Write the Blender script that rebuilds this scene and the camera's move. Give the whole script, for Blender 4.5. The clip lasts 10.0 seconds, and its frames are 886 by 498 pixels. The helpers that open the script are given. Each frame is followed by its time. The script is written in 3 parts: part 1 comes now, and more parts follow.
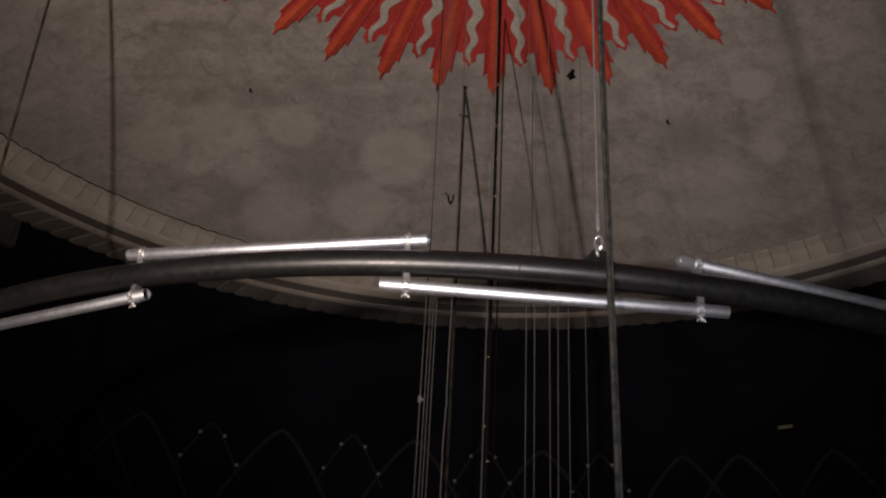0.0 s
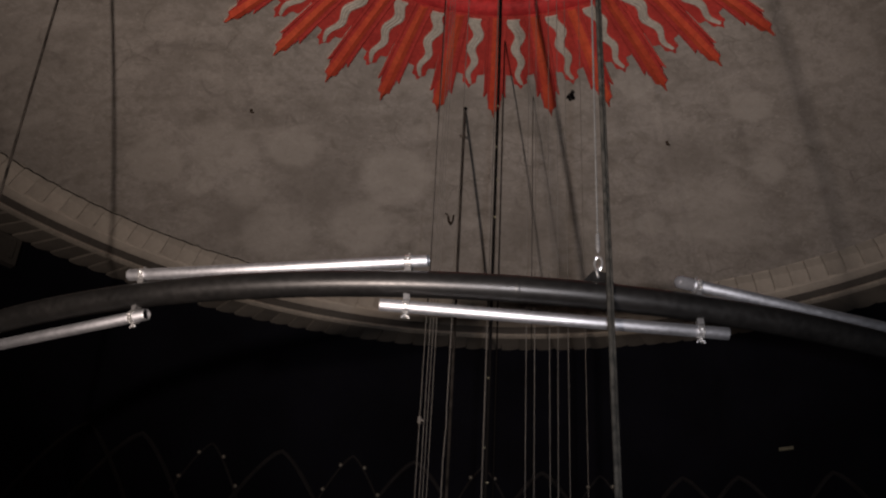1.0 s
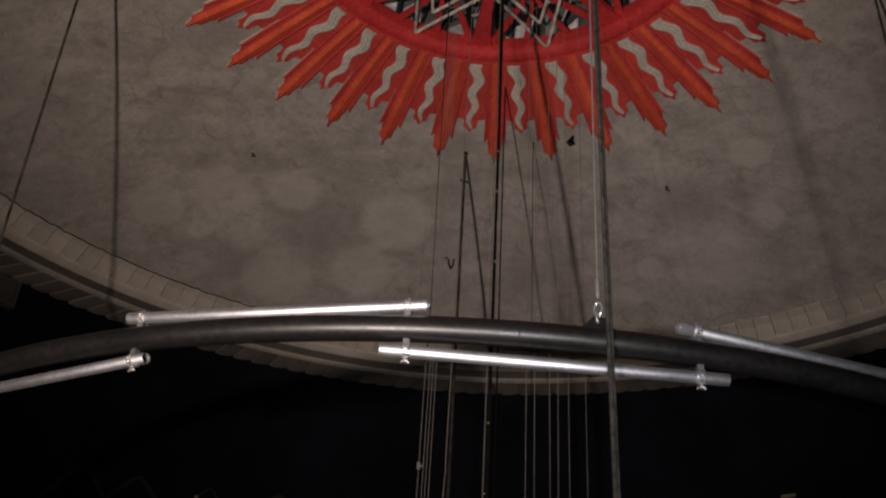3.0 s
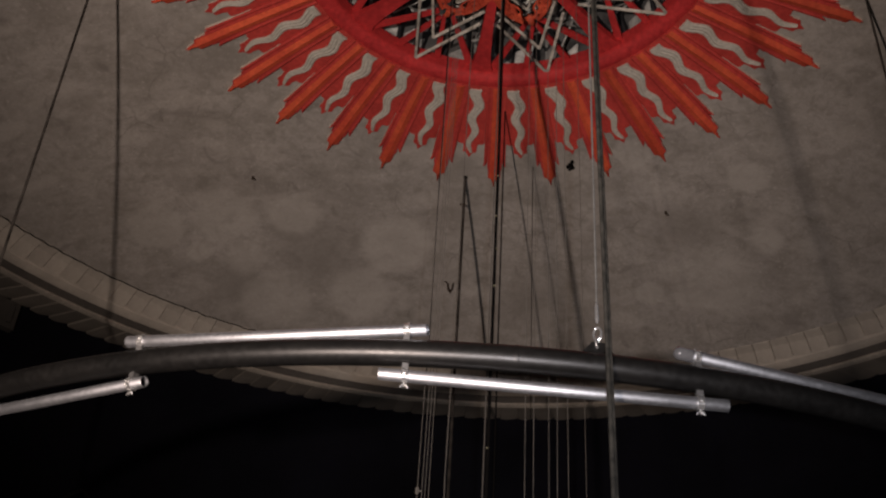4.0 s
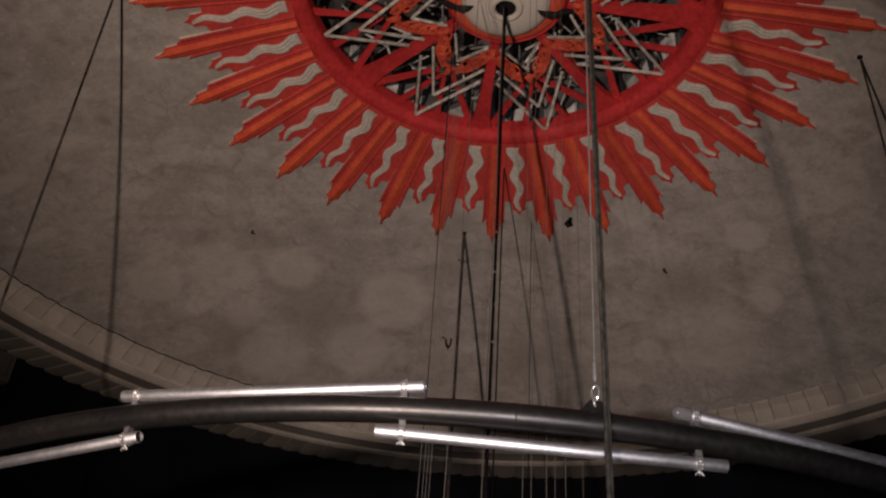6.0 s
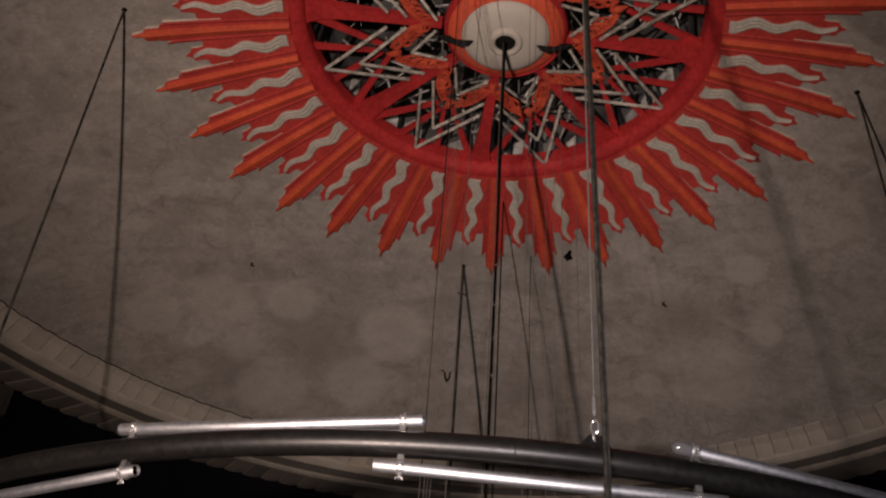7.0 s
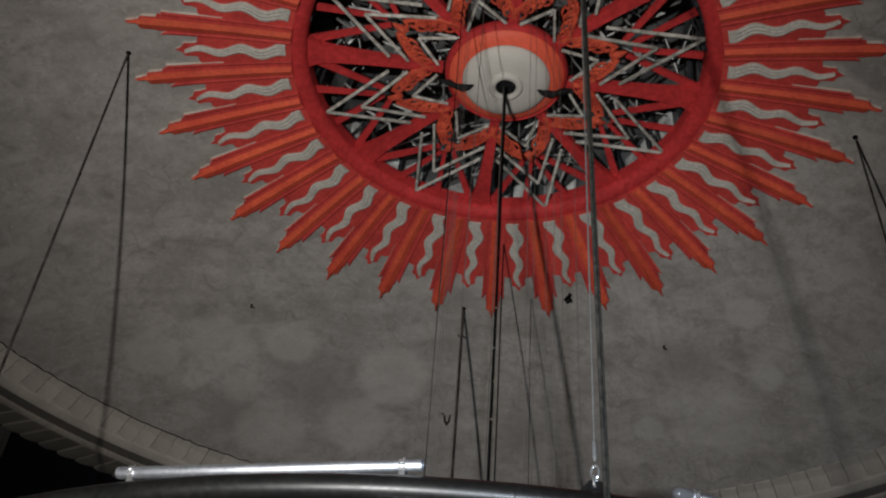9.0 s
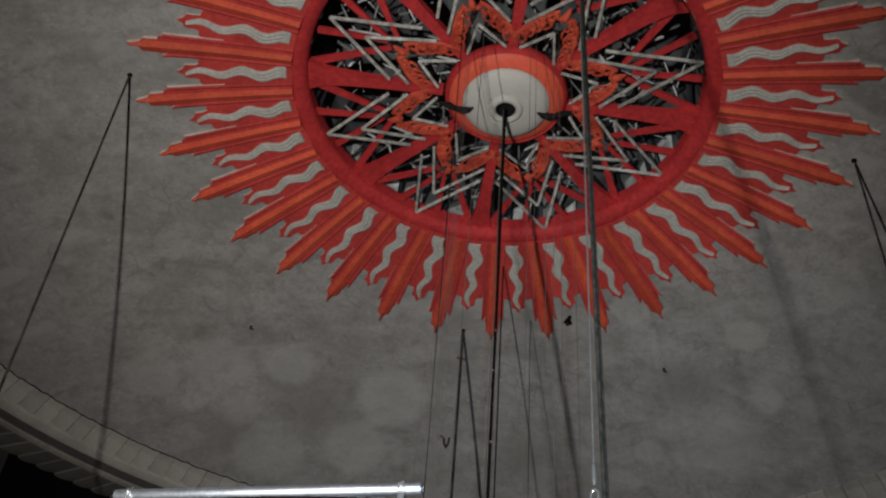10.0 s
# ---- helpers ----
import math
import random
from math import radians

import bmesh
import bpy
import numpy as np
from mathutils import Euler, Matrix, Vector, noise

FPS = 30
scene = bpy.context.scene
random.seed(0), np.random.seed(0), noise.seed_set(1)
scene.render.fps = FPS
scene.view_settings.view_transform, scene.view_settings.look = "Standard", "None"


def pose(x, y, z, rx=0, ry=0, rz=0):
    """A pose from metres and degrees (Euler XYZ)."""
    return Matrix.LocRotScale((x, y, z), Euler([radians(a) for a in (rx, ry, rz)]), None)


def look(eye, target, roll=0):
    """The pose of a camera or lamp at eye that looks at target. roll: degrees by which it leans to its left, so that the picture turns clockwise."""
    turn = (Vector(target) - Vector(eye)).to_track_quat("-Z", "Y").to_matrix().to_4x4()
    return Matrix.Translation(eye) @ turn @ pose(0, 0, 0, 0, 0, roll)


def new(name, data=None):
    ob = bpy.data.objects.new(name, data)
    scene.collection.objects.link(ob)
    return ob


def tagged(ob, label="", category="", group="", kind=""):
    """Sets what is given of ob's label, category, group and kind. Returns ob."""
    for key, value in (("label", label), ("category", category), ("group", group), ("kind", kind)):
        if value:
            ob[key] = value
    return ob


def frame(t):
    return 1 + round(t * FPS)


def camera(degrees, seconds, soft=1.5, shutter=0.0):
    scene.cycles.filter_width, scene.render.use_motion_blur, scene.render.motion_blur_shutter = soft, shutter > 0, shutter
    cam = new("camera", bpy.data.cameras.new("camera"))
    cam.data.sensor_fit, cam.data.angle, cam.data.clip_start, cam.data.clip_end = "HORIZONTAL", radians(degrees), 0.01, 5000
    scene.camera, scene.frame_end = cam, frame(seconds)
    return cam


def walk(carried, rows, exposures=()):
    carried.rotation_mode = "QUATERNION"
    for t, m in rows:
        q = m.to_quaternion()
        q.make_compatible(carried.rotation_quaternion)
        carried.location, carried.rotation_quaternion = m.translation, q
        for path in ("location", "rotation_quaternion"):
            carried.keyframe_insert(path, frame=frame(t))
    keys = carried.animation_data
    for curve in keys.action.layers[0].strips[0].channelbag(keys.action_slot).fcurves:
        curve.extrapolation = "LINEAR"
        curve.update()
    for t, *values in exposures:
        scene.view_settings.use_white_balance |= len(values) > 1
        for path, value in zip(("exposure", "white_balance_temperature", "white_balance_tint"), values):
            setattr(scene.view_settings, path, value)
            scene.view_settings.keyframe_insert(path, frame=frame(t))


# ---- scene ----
# camera: a slow tilt upwards from one standing place, drifting a few centimetres back
EYE = 1.6
cam = camera(47.2, 10.0, soft=2.3)
ROWS = [
    (0.0, 0.0, 118.391, -2.788, -1.506),
    (0.5, -0.0032, 118.973, -2.844, -1.522),
    (1.0, -0.0065, 119.535, -2.875, -1.553),
    (1.5, -0.0097, 120.083, -2.951, -1.581),
    (2.0, -0.013, 120.725, -3.015, -1.64),
    (2.5, -0.0163, 121.346, -3.03, -1.641),
    (4.0, -0.026, 123.35, -3.258, -1.811),
    (4.5, -0.0292, 123.986, -3.3, -1.872),
    (5.0, -0.0325, 124.686, -3.406, -1.966),
    (6.5, -0.0422, 127.458, -3.673, -2.24),
    (7.0, -0.0455, 128.339, -3.723, -2.3),
    (7.5, -0.0487, 128.994, -3.786, -2.348),
    (8.0, -0.052, 129.571, -3.844, -2.387),
    (8.5, -0.0553, 130.112, -3.879, -2.406),
    (9.0, -0.0585, 130.717, -3.91, -2.431),
    (9.5, -0.0617, 131.308, -3.971, -2.491),
    (10.0, -0.065, 131.947, -3.996, -2.532),
]
walk(cam, [(t, pose(0, y, EYE, rx, ry, rz)) for t, y, rx, ry, rz in ROWS],
     exposures=[(0.0, -0.17, 7050, 22), (2.5, -0.16, 7100, 22), (5.0, -0.15, 7350, 25), (6.5, -0.18, 7550, 28), (7.5, -0.2, 7350, 26), (8.0, -0.23, 6950, 17),
                (8.5, -0.02, 6150, 14), (9.0, 0.03, 5950, 8), (10.0, 0.05, 5800, 6)])

# light: a dark hall, a warm floodlight on a stand beside the camera aimed at the dome, and the camera's own small cool lamp
world = bpy.data.worlds.new("world")
scene.world = world
world.use_nodes = True
world.node_tree.nodes["Background"].inputs["Color"].default_value = (0.5, 0.55, 0.7, 1)
world.node_tree.nodes["Background"].inputs["Strength"].default_value = 0.0055
flood = bpy.data.lights.new("floodlight", "SPOT")
flood.shadow_soft_size, flood.spot_size, flood.spot_blend = 0.10, radians(64), 1.0
flood.energy, flood.color = 8000, (1.0, 0.925, 0.835)
new("floodlight", flood).matrix_world = look((-2.55, -1.7, EYE - 0.78), (0.1, 16.0, EYE + 14.2))

lamp = bpy.data.lights.new("camera_lamp", "SPOT")
lamp.shadow_soft_size, lamp.spot_size, lamp.spot_blend = 0.03, radians(54), 1.0
lamp.energy, lamp.color = 1650, (0.85, 0.93, 1.0)
new("camera_lamp", lamp).matrix_world = look((0.2, -0.35, EYE - 0.12), (0.85, 4.4, EYE + 2.2))

# plan: the dome's axis, its shallow cap and the cornice
AX, AY = 0.514, 9.838
TOP, BEND, CURL = EYE + 12.07, 0.0175, 0.0000225
R_HOLE, R_RIM = 3.15, 10.08
RAY_PHASE, STAR_PHASE = 87.24, 70.6


def cap(r):
    return TOP - BEND * r * r - CURL * r ** 4


def polar(r, a, z):
    return Vector((AX + r * math.cos(radians(a)), AY + r * math.sin(radians(a)), z))


# ---- materials ----
def material(name, colour, rough=0.6, metal=0.0, second=None, scale=3.0, amount=0.5, fine=40.0, bump=0.15, depth=0.01, grain_amount=0.5, island=0.0, spec=0.5):
    """Two scales of noise between two colours, fine relief, and an optional layer of rounded spots."""
    m = bpy.data.materials.new(name)
    m.use_nodes = True
    n, l = m.node_tree.nodes, m.node_tree.links
    b = n["Principled BSDF"]
    b.inputs["Metallic"].default_value = metal
    b.inputs["Specular IOR Level"].default_value = spec
    co = n.new("ShaderNodeTexCoord").outputs["Object"]
    big, small = n.new("ShaderNodeTexNoise"), n.new("ShaderNodeTexNoise")
    big.inputs["Scale"].default_value, big.inputs["Detail"].default_value = scale, 5
    small.inputs["Scale"].default_value, small.inputs["Detail"].default_value = fine, 4
    l.new(co, big.inputs["Vector"]), l.new(co, small.inputs["Vector"])
    ramp = n.new("ShaderNodeMapRange")
    ramp.inputs[1].default_value, ramp.inputs[2].default_value = 0.35, 0.68
    l.new(big.outputs["Fac"], ramp.inputs[0])
    mix = n.new("ShaderNodeMix")
    mix.data_type = "RGBA"
    mix.inputs[6].default_value = (*colour, 1)
    mix.inputs[7].default_value = (*(second or [c * 0.6 for c in colour]), 1)
    f = n.new("ShaderNodeMath")
    f.operation = "MULTIPLY"
    f.inputs[1].default_value = amount
    l.new(ramp.outputs[0], f.inputs[0]), l.new(f.outputs[0], mix.inputs[0])
    out = mix.outputs[2]
    grain = n.new("ShaderNodeMix")
    grain.data_type, grain.blend_type = "RGBA", "MULTIPLY"
    grain.inputs[0].default_value = grain_amount
    gr = n.new("ShaderNodeMapRange")
    gr.inputs[1].default_value, gr.inputs[2].default_value, gr.inputs[3].default_value, gr.inputs[4].default_value = 0.3, 0.7, 0.6, 1.25
    l.new(small.outputs["Fac"], gr.inputs[0])
    l.new(out, grain.inputs[6]), l.new(gr.outputs[0], grain.inputs[7])
    out = grain.outputs[2]
    if island:
        info = n.new("ShaderNodeObjectInfo")
        v = n.new("ShaderNodeMapRange")
        v.inputs[3].default_value, v.inputs[4].default_value = 1 - island, 1 + island
        l.new(info.outputs["Random"], v.inputs[0])
        g = n.new("ShaderNodeMix")
        g.data_type, g.blend_type = "RGBA", "MULTIPLY"
        g.inputs[0].default_value = 1
        l.new(out, g.inputs[6]), l.new(v.outputs[0], g.inputs[7])
        out = g.outputs[2]
    l.new(out, b.inputs["Base Color"])
    rr = n.new("ShaderNodeMapRange")
    rr.inputs[3].default_value, rr.inputs[4].default_value = max(rough - 0.1, 0.03), min(rough + 0.1, 1)
    l.new(small.outputs["Fac"], rr.inputs[0]), l.new(rr.outputs[0], b.inputs["Roughness"])
    bp = n.new("ShaderNodeBump")
    bp.inputs["Strength"].default_value, bp.inputs["Distance"].default_value = bump, depth
    l.new(small.outputs["Fac"], bp.inputs["Height"]), l.new(bp.outputs[0], b.inputs["Normal"])
    return m


REPAIRS = ((-5.54, 16.04, 0.50), (-4.30, 16.04, 0.58), (-3.03, 16.04, 0.50), (-3.93, 17.02, 0.39), (-4.87, 16.76, 0.23), (-3.46, 18.16, 0.69), (-1.73, 18.09, 0.61), (5.32, 16.83, 0.80), (4.11, 17.44, 0.28), (-1.04, 16.81, 0.67), (5.27, 14.21, 0.36), (3.17, 14.15, 0.31), (5.95, 15.58, 0.29))
DAMP = ((-2.60, 16.98, 0.79), (-4.31, 17.58, 0.52), (4.40, 15.66, 0.55), (1.67, 18.16, 0.53))


def plaster_material():
    """Bare dome plaster: trowel clouds, dark damp stains, pale rounded repair patches, faint streaks."""
    m = material("dome_plaster", (0.355, 0.325, 0.30), 0.85, 0, (0.29, 0.265, 0.24), 0.35, 0.8, 22.0, 0.2, 0.008, 0.12)
    n, l = m.node_tree.nodes, m.node_tree.links
    b = n["Principled BSDF"]
    base = b.inputs["Base Color"].links[0].from_socket
    co = n.new("ShaderNodeTexCoord").outputs["Object"]

    def noise_of(scale, detail, lo, hi, amount, distortion=0.0, stretch=(1, 1, 1)):
        mp = n.new("ShaderNodeMapping")
        mp.inputs["Scale"].default_value = stretch
        t = n.new("ShaderNodeTexNoise")
        t.inputs["Scale"].default_value, t.inputs["Detail"].default_value, t.inputs["Distortion"].default_value = scale, detail, distortion
        r = n.new("ShaderNodeMapRange")
        r.inputs[1].default_value, r.inputs[2].default_value, r.inputs[3].default_value, r.inputs[4].default_value = lo, hi, 0.0, amount
        l.new(co, mp.inputs["Vector"]), l.new(mp.outputs[0], t.inputs["Vector"]), l.new(t.outputs["Fac"], r.inputs[0])
        return r.outputs[0]

    def over(below, factor, colour):
        x = n.new("ShaderNodeMix")
        x.data_type = "RGBA"
        x.inputs[7].default_value = (*colour, 1)
        l.new(factor, x.inputs[0]), l.new(below, x.inputs[6])
        return x.outputs[2]

    out = over(base, noise_of(0.8, 9, 0.44, 0.70, 0.62, 0.8), (0.19, 0.17, 0.15))
    out = over(out, noise_of(3.2, 8, 0.47, 0.70, 0.62, 0.6), (0.20, 0.18, 0.155))
    out = over(out, noise_of(9.0, 8, 0.46, 0.70, 0.55, 0.6), (0.20, 0.18, 0.155))
    out = over(out, noise_of(26.0, 6, 0.50, 0.72, 0.40), (0.17, 0.155, 0.135))
    out = over(out, noise_of(1.1, 12, 0.60, 0.70, 0.5, 1.6), (0.15, 0.132, 0.118))
    out = over(out, noise_of(14.0, 5, 0.58, 0.74, 0.45), (0.46, 0.425, 0.385))
    out = over(out, noise_of(1.6, 7, 0.5, 0.70, 0.42, 0.3, (0.8, 1.4, 1)), (0.42, 0.385, 0.35))
    wob = n.new("ShaderNodeTexNoise")
    wob.inputs["Scale"].default_value, wob.inputs["Detail"].default_value, wob.inputs["Roughness"].default_value = 1.8, 6, 0.55
    l.new(co, wob.inputs["Vector"])
    add = n.new("ShaderNodeVectorMath")
    add.operation = "MULTIPLY_ADD"
    add.inputs[1].default_value = (0.36, 0.36, 0.0)
    l.new(wob.outputs["Color"], add.inputs[0]), l.new(co, add.inputs[2])
    flat = n.new("ShaderNodeVectorMath")
    flat.operation = "MULTIPLY"
    flat.inputs[1].default_value = (1, 1, 0)
    l.new(add.outputs[0], flat.inputs[0])

    def patch(below, x, y, radius, colour, amount, soft):
        d = n.new("ShaderNodeVectorMath")
        d.operation = "DISTANCE"
        d.inputs[1].default_value = (x + 0.18, y + 0.18, 0)
        l.new(flat.outputs[0], d.inputs[0])
        r = n.new("ShaderNodeMapRange")
        r.interpolation_type = "SMOOTHSTEP"
        r.inputs[1].default_value, r.inputs[2].default_value, r.inputs[3].default_value, r.inputs[4].default_value = radius * (1 - soft), radius * (1 + soft), amount, 0.0
        l.new(d.outputs["Value"], r.inputs[0])
        return over(below, r.outputs[0], colour)

    vor = n.new("ShaderNodeTexVoronoi")
    vor.feature, vor.inputs["Scale"].default_value = "DISTANCE_TO_EDGE", 1.7
    bent = n.new("ShaderNodeVectorMath")
    bent.operation = "MULTIPLY_ADD"
    bent.inputs[1].default_value = (0.5, 0.5, 0.0)
    l.new(wob.outputs["Color"], bent.inputs[0]), l.new(co, bent.inputs[2]), l.new(bent.outputs[0], vor.inputs["Vector"])
    hair = n.new("ShaderNodeMapRange")
    hair.inputs[1].default_value, hair.inputs[2].default_value, hair.inputs[3].default_value, hair.inputs[4].default_value = 0.006, 0.03, 1.0, 0.0
    l.new(vor.outputs["Distance"], hair.inputs[0])
    where = n.new("ShaderNodeMath")
    where.operation = "MULTIPLY"
    l.new(hair.outputs[0], where.inputs[0]), l.new(noise_of(0.9, 4, 0.52, 0.68, 0.55), where.inputs[1])
    out = over(out, where.outputs[0], (0.13, 0.112, 0.098))

    for x, y, radius in DAMP:
        out = patch(out, x, y, radius, (0.19, 0.17, 0.15), 0.6, 0.7)
    for x, y, radius in REPAIRS:
        out = patch(out, x, y, radius, (0.41, 0.38, 0.345), 0.40 + 0.26 * ((x * 7.3 + y * 3.1) % 1.0), 0.16 + 0.22 * ((x * 3.7 + y * 5.9) % 1.0))
    out = over(out, noise_of(5.0, 9, 0.52, 0.76, 0.26, 0.9), (0.18, 0.16, 0.14))
    l.new(out, b.inputs["Base Color"])
    return m


PLASTER = plaster_material()
STONE = material("cornice_stone", (0.40, 0.36, 0.31), 0.85, 0, (0.25, 0.225, 0.195), 1.5, 0.6, 12, 0.35, 0.01, 0.25, island=0.10)
MOULD = material("moulding_stone", (0.32, 0.285, 0.24), 0.85, 0, (0.16, 0.145, 0.125), 1.2, 0.6, 18, 0.3, 0.01)
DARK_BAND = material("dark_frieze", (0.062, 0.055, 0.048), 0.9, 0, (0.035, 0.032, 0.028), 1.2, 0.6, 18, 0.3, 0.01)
SOFFIT = material("soffit_tile", (0.29, 0.256, 0.218), 0.85, 0, (0.2, 0.178, 0.15), 1.5, 0.6, 18, 0.3, 0.01, 0.3, island=0.2)
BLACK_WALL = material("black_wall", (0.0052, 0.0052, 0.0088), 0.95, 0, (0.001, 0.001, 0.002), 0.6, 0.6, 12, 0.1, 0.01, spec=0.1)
RIB = material("dark_rib", (0.022, 0.020, 0.021), 0.9, 0, None, 2, 0.6, 20, 0.1, 0.01, spec=0.15)
FLOOR = material("floor_boards", (0.03, 0.027, 0.024), 0.8, 0, None, 1.2, 0.6, 20, 0.1, 0.01)
RED = material("red_paint", (0.49, 0.054, 0.044), 0.75, 0, (0.33, 0.036, 0.031), 2.2, 0.7, 16, 0.3, 0.006, 0.5, island=0.1, spec=0.15)
ORANGE = material("orange_paint", (0.60, 0.092, 0.040), 0.68, 0, (0.48, 0.053, 0.03), 2.2, 0.8, 16, 0.3, 0.006, 0.45, island=0.14, spec=0.25)
DEEP_RED = material("deep_red_paint", (0.47, 0.033, 0.033), 0.7, 0, (0.32, 0.022, 0.024), 2.0, 0.7, 14, 0.3, 0.006, 0.6, spec=0.2)
CREAM = material("cream_paint", (0.47, 0.44, 0.385), 0.65, 0, (0.37, 0.345, 0.30), 3.0, 0.7, 22, 0.3, 0.005, 0.6, spec=0.3)
SLAT = material("weathered_white_slat", (0.56, 0.53, 0.47), 0.8, 0, (0.17, 0.155, 0.13), 7.0, 0.9, 30, 0.3, 0.005, 0.7, island=0.2, spec=0.3)
HUB = material("bright_orange_hub_paint", (0.68, 0.102, 0.054), 0.6, 0, (0.60, 0.09, 0.042), 2.0, 0.7, 16, 0.2, 0.004, 0.3, spec=0.3)
SCROLL = material("orange_scroll_paint", (0.60, 0.092, 0.044), 0.7, 0, (0.26, 0.026, 0.016), 4.0, 0.8, 25, 0.2, 0.005, spec=0.2)
VOID = material("mottled_dark_lining", (0.13, 0.132, 0.13), 0.9, 0, (0.012, 0.012, 0.014), 1.8, 0.85, 8, 0.4, 0.03)
BEAM = material("dark_timber", (0.03, 0.030, 0.034), 0.85, 0, (0.012, 0.012, 0.014), 3.0, 0.7, 25, 0.3, 0.01, spec=0.2)
BLACK = material("black_iron", (0.008, 0.008, 0.008), 0.8, 0, None, 3, 0.5, 30, 0.1, 0.004, spec=0.2)
CUP = material("cream_plaster_cup", (0.50, 0.47, 0.42), 0.7, 0, (0.43, 0.40, 0.355), 2.0, 0.7, 30, 0.1, 0.003, 0.12, spec=0.3)
DEBRIS = material("pale_broken_board", (0.52, 0.53, 0.50), 0.85, 0, (0.13, 0.13, 0.13), 4.0, 0.85, 20, 0.3, 0.01, island=0.75)
PIPE = material("black_steel_pipe", (0.0055, 0.0052, 0.005), 0.39, 0.0, (0.003, 0.003, 0.003), 4.0, 0.85, 30, 0.10, 0.002, 0.6, spec=0.28)
ALU = material("brushed_aluminium", (0.42, 0.43, 0.455), 0.53, 1.0, (0.31, 0.32, 0.34), 6.0, 0.7, 50, 0.03, 0.001, 0.2)
ZINC = material("zinc_clamp", (0.78, 0.78, 0.78), 0.2, 0.9, (0.55, 0.55, 0.55), 20, 0.5, 60, 0.03, 0.001, 0.1)
CAP = material("pale_glossy_plastic", (0.075, 0.075, 0.078), 0.12, 0.0, (0.045, 0.045, 0.048), 12, 0.5, 60, 0.03, 0.001, 0.2, spec=0.7)
SADDLE = material("dull_zinc_saddle", (0.14, 0.14, 0.14), 0.5, 0.7, None, 12, 0.5, 60, 0.03, 0.001, 0.2)
ROPE = material("dark_rope", (0.0055, 0.005, 0.005), 0.85, 0, None, 8, 0.5, 150, 0.4, 0.002, spec=0.06)
HANG = material("grey_hanger_rope", (0.05, 0.045, 0.04), 0.85, 0, (0.008, 0.007, 0.006), 5, 0.9, 50, 0.4, 0.002, spec=0.08)
PULL = material("worn_black_rope", (0.011, 0.011, 0.010), 0.85, 0, (0.034, 0.032, 0.028), 26, 0.8, 90, 0.5, 0.003, spec=0.06)
WIRE = material("grey_wire", (0.082, 0.075, 0.067), 0.6, 0.0, None, 4, 0.5, 80, 0.1, 0.001, spec=0.3)
STEEL_ROD = material("galvanised_rod", (0.32, 0.32, 0.31), 0.4, 0.8, None, 4, 0.5, 80, 0.1, 0.001)
TAG = material("yellowed_clip", (0.16, 0.15, 0.10), 0.6, 0, None, 8, 0.4, 60, 0.1, 0.001)
BARE = material("bare_gesso_edge", (0.60, 0.54, 0.46), 0.85, 0, (0.45, 0.30, 0.24), 3.0, 0.7, 25, 0.2, 0.005, spec=0.2)
RUST = material("rusty_iron", (0.05, 0.036, 0.026), 0.85, 0, (0.016, 0.013, 0.011), 14, 0.7, 60, 0.3, 0.003, spec=0.15)
BRASS = material("brass_stud", (0.26, 0.24, 0.20), 0.5, 0.3, None, 8, 0.4, 60, 0.1, 0.001)


# ---- mesh helpers ----
def put(name, bm, mat, parent=None, label="", smooth=True):
    me = bpy.data.meshes.new(name)
    bmesh.ops.recalc_face_normals(bm, faces=bm.faces)
    bm.to_mesh(me)
    bm.free()
    me.materials.append(mat)
    if smooth:
        me.shade_smooth()
        me.set_sharp_from_angle(angle=radians(35))
    ob = new(name, me)
    if parent:
        ob.parent = parent
    if label:
        ob["label"] = label
    return ob


def part(name, bm, mat, parent, label="", smooth=True):
    return put(name, bm, mat, parent, label, smooth)


def thing(name, label, category, group="", kind=""):
    return tagged(new(name), label, category, group, kind)


def lathe(bm, profile, steps, a0=0.0, a1=360.0, cx=AX, cy=AY):
    """A profile of (radius, z) swept round an upright axis."""
    full = abs(a1 - a0) >= 359.9
    rows = []
    for i in range(steps if full else steps + 1):
        a = radians(a0 + (a1 - a0) * i / steps)
        rows.append([bm.verts.new((cx + r * math.cos(a), cy + r * math.sin(a), z)) for r, z in profile])
    for i in range(steps):
        p, q = rows[i], rows[(i + 1) % len(rows)]
        for j in range(len(profile) - 1):
            bm.faces.new((p[j], p[j + 1], q[j + 1], q[j]))
    return bm


def tube(bm, points, radius, sides=8, closed=False, cap_ends=True):
    """A round bar along points; radius a number or one for each point."""
    pts = [Vector(p) for p in points]
    rad = radius if isinstance(radius, (list, tuple)) else [radius] * len(pts)
    rings, up = [], None
    for i, p in enumerate(pts):
        d = (pts[(i + 1) % len(pts)] - pts[i - 1]) if closed or 0 < i < len(pts) - 1 else (pts[1] - pts[0] if i == 0 else pts[-1] - pts[-2])
        d.normalize()
        if up is None:
            up = d.orthogonal().normalized()
        up = (up - d * up.dot(d)).normalized()
        side = d.cross(up)
        rings.append([bm.verts.new(p + (up * math.cos(2 * math.pi * k / sides) + side * math.sin(2 * math.pi * k / sides)) * rad[i]) for k in range(sides)])
    for i in range(len(pts) - (0 if closed else 1)):
        a, b = rings[i], rings[(i + 1) % len(pts)]
        for k in range(sides):
            bm.faces.new((a[k], a[(k + 1) % sides], b[(k + 1) % sides], b[k]))
    if cap_ends and not closed:
        bm.faces.new(rings[0]), bm.faces.new(rings[-1])
    return bm


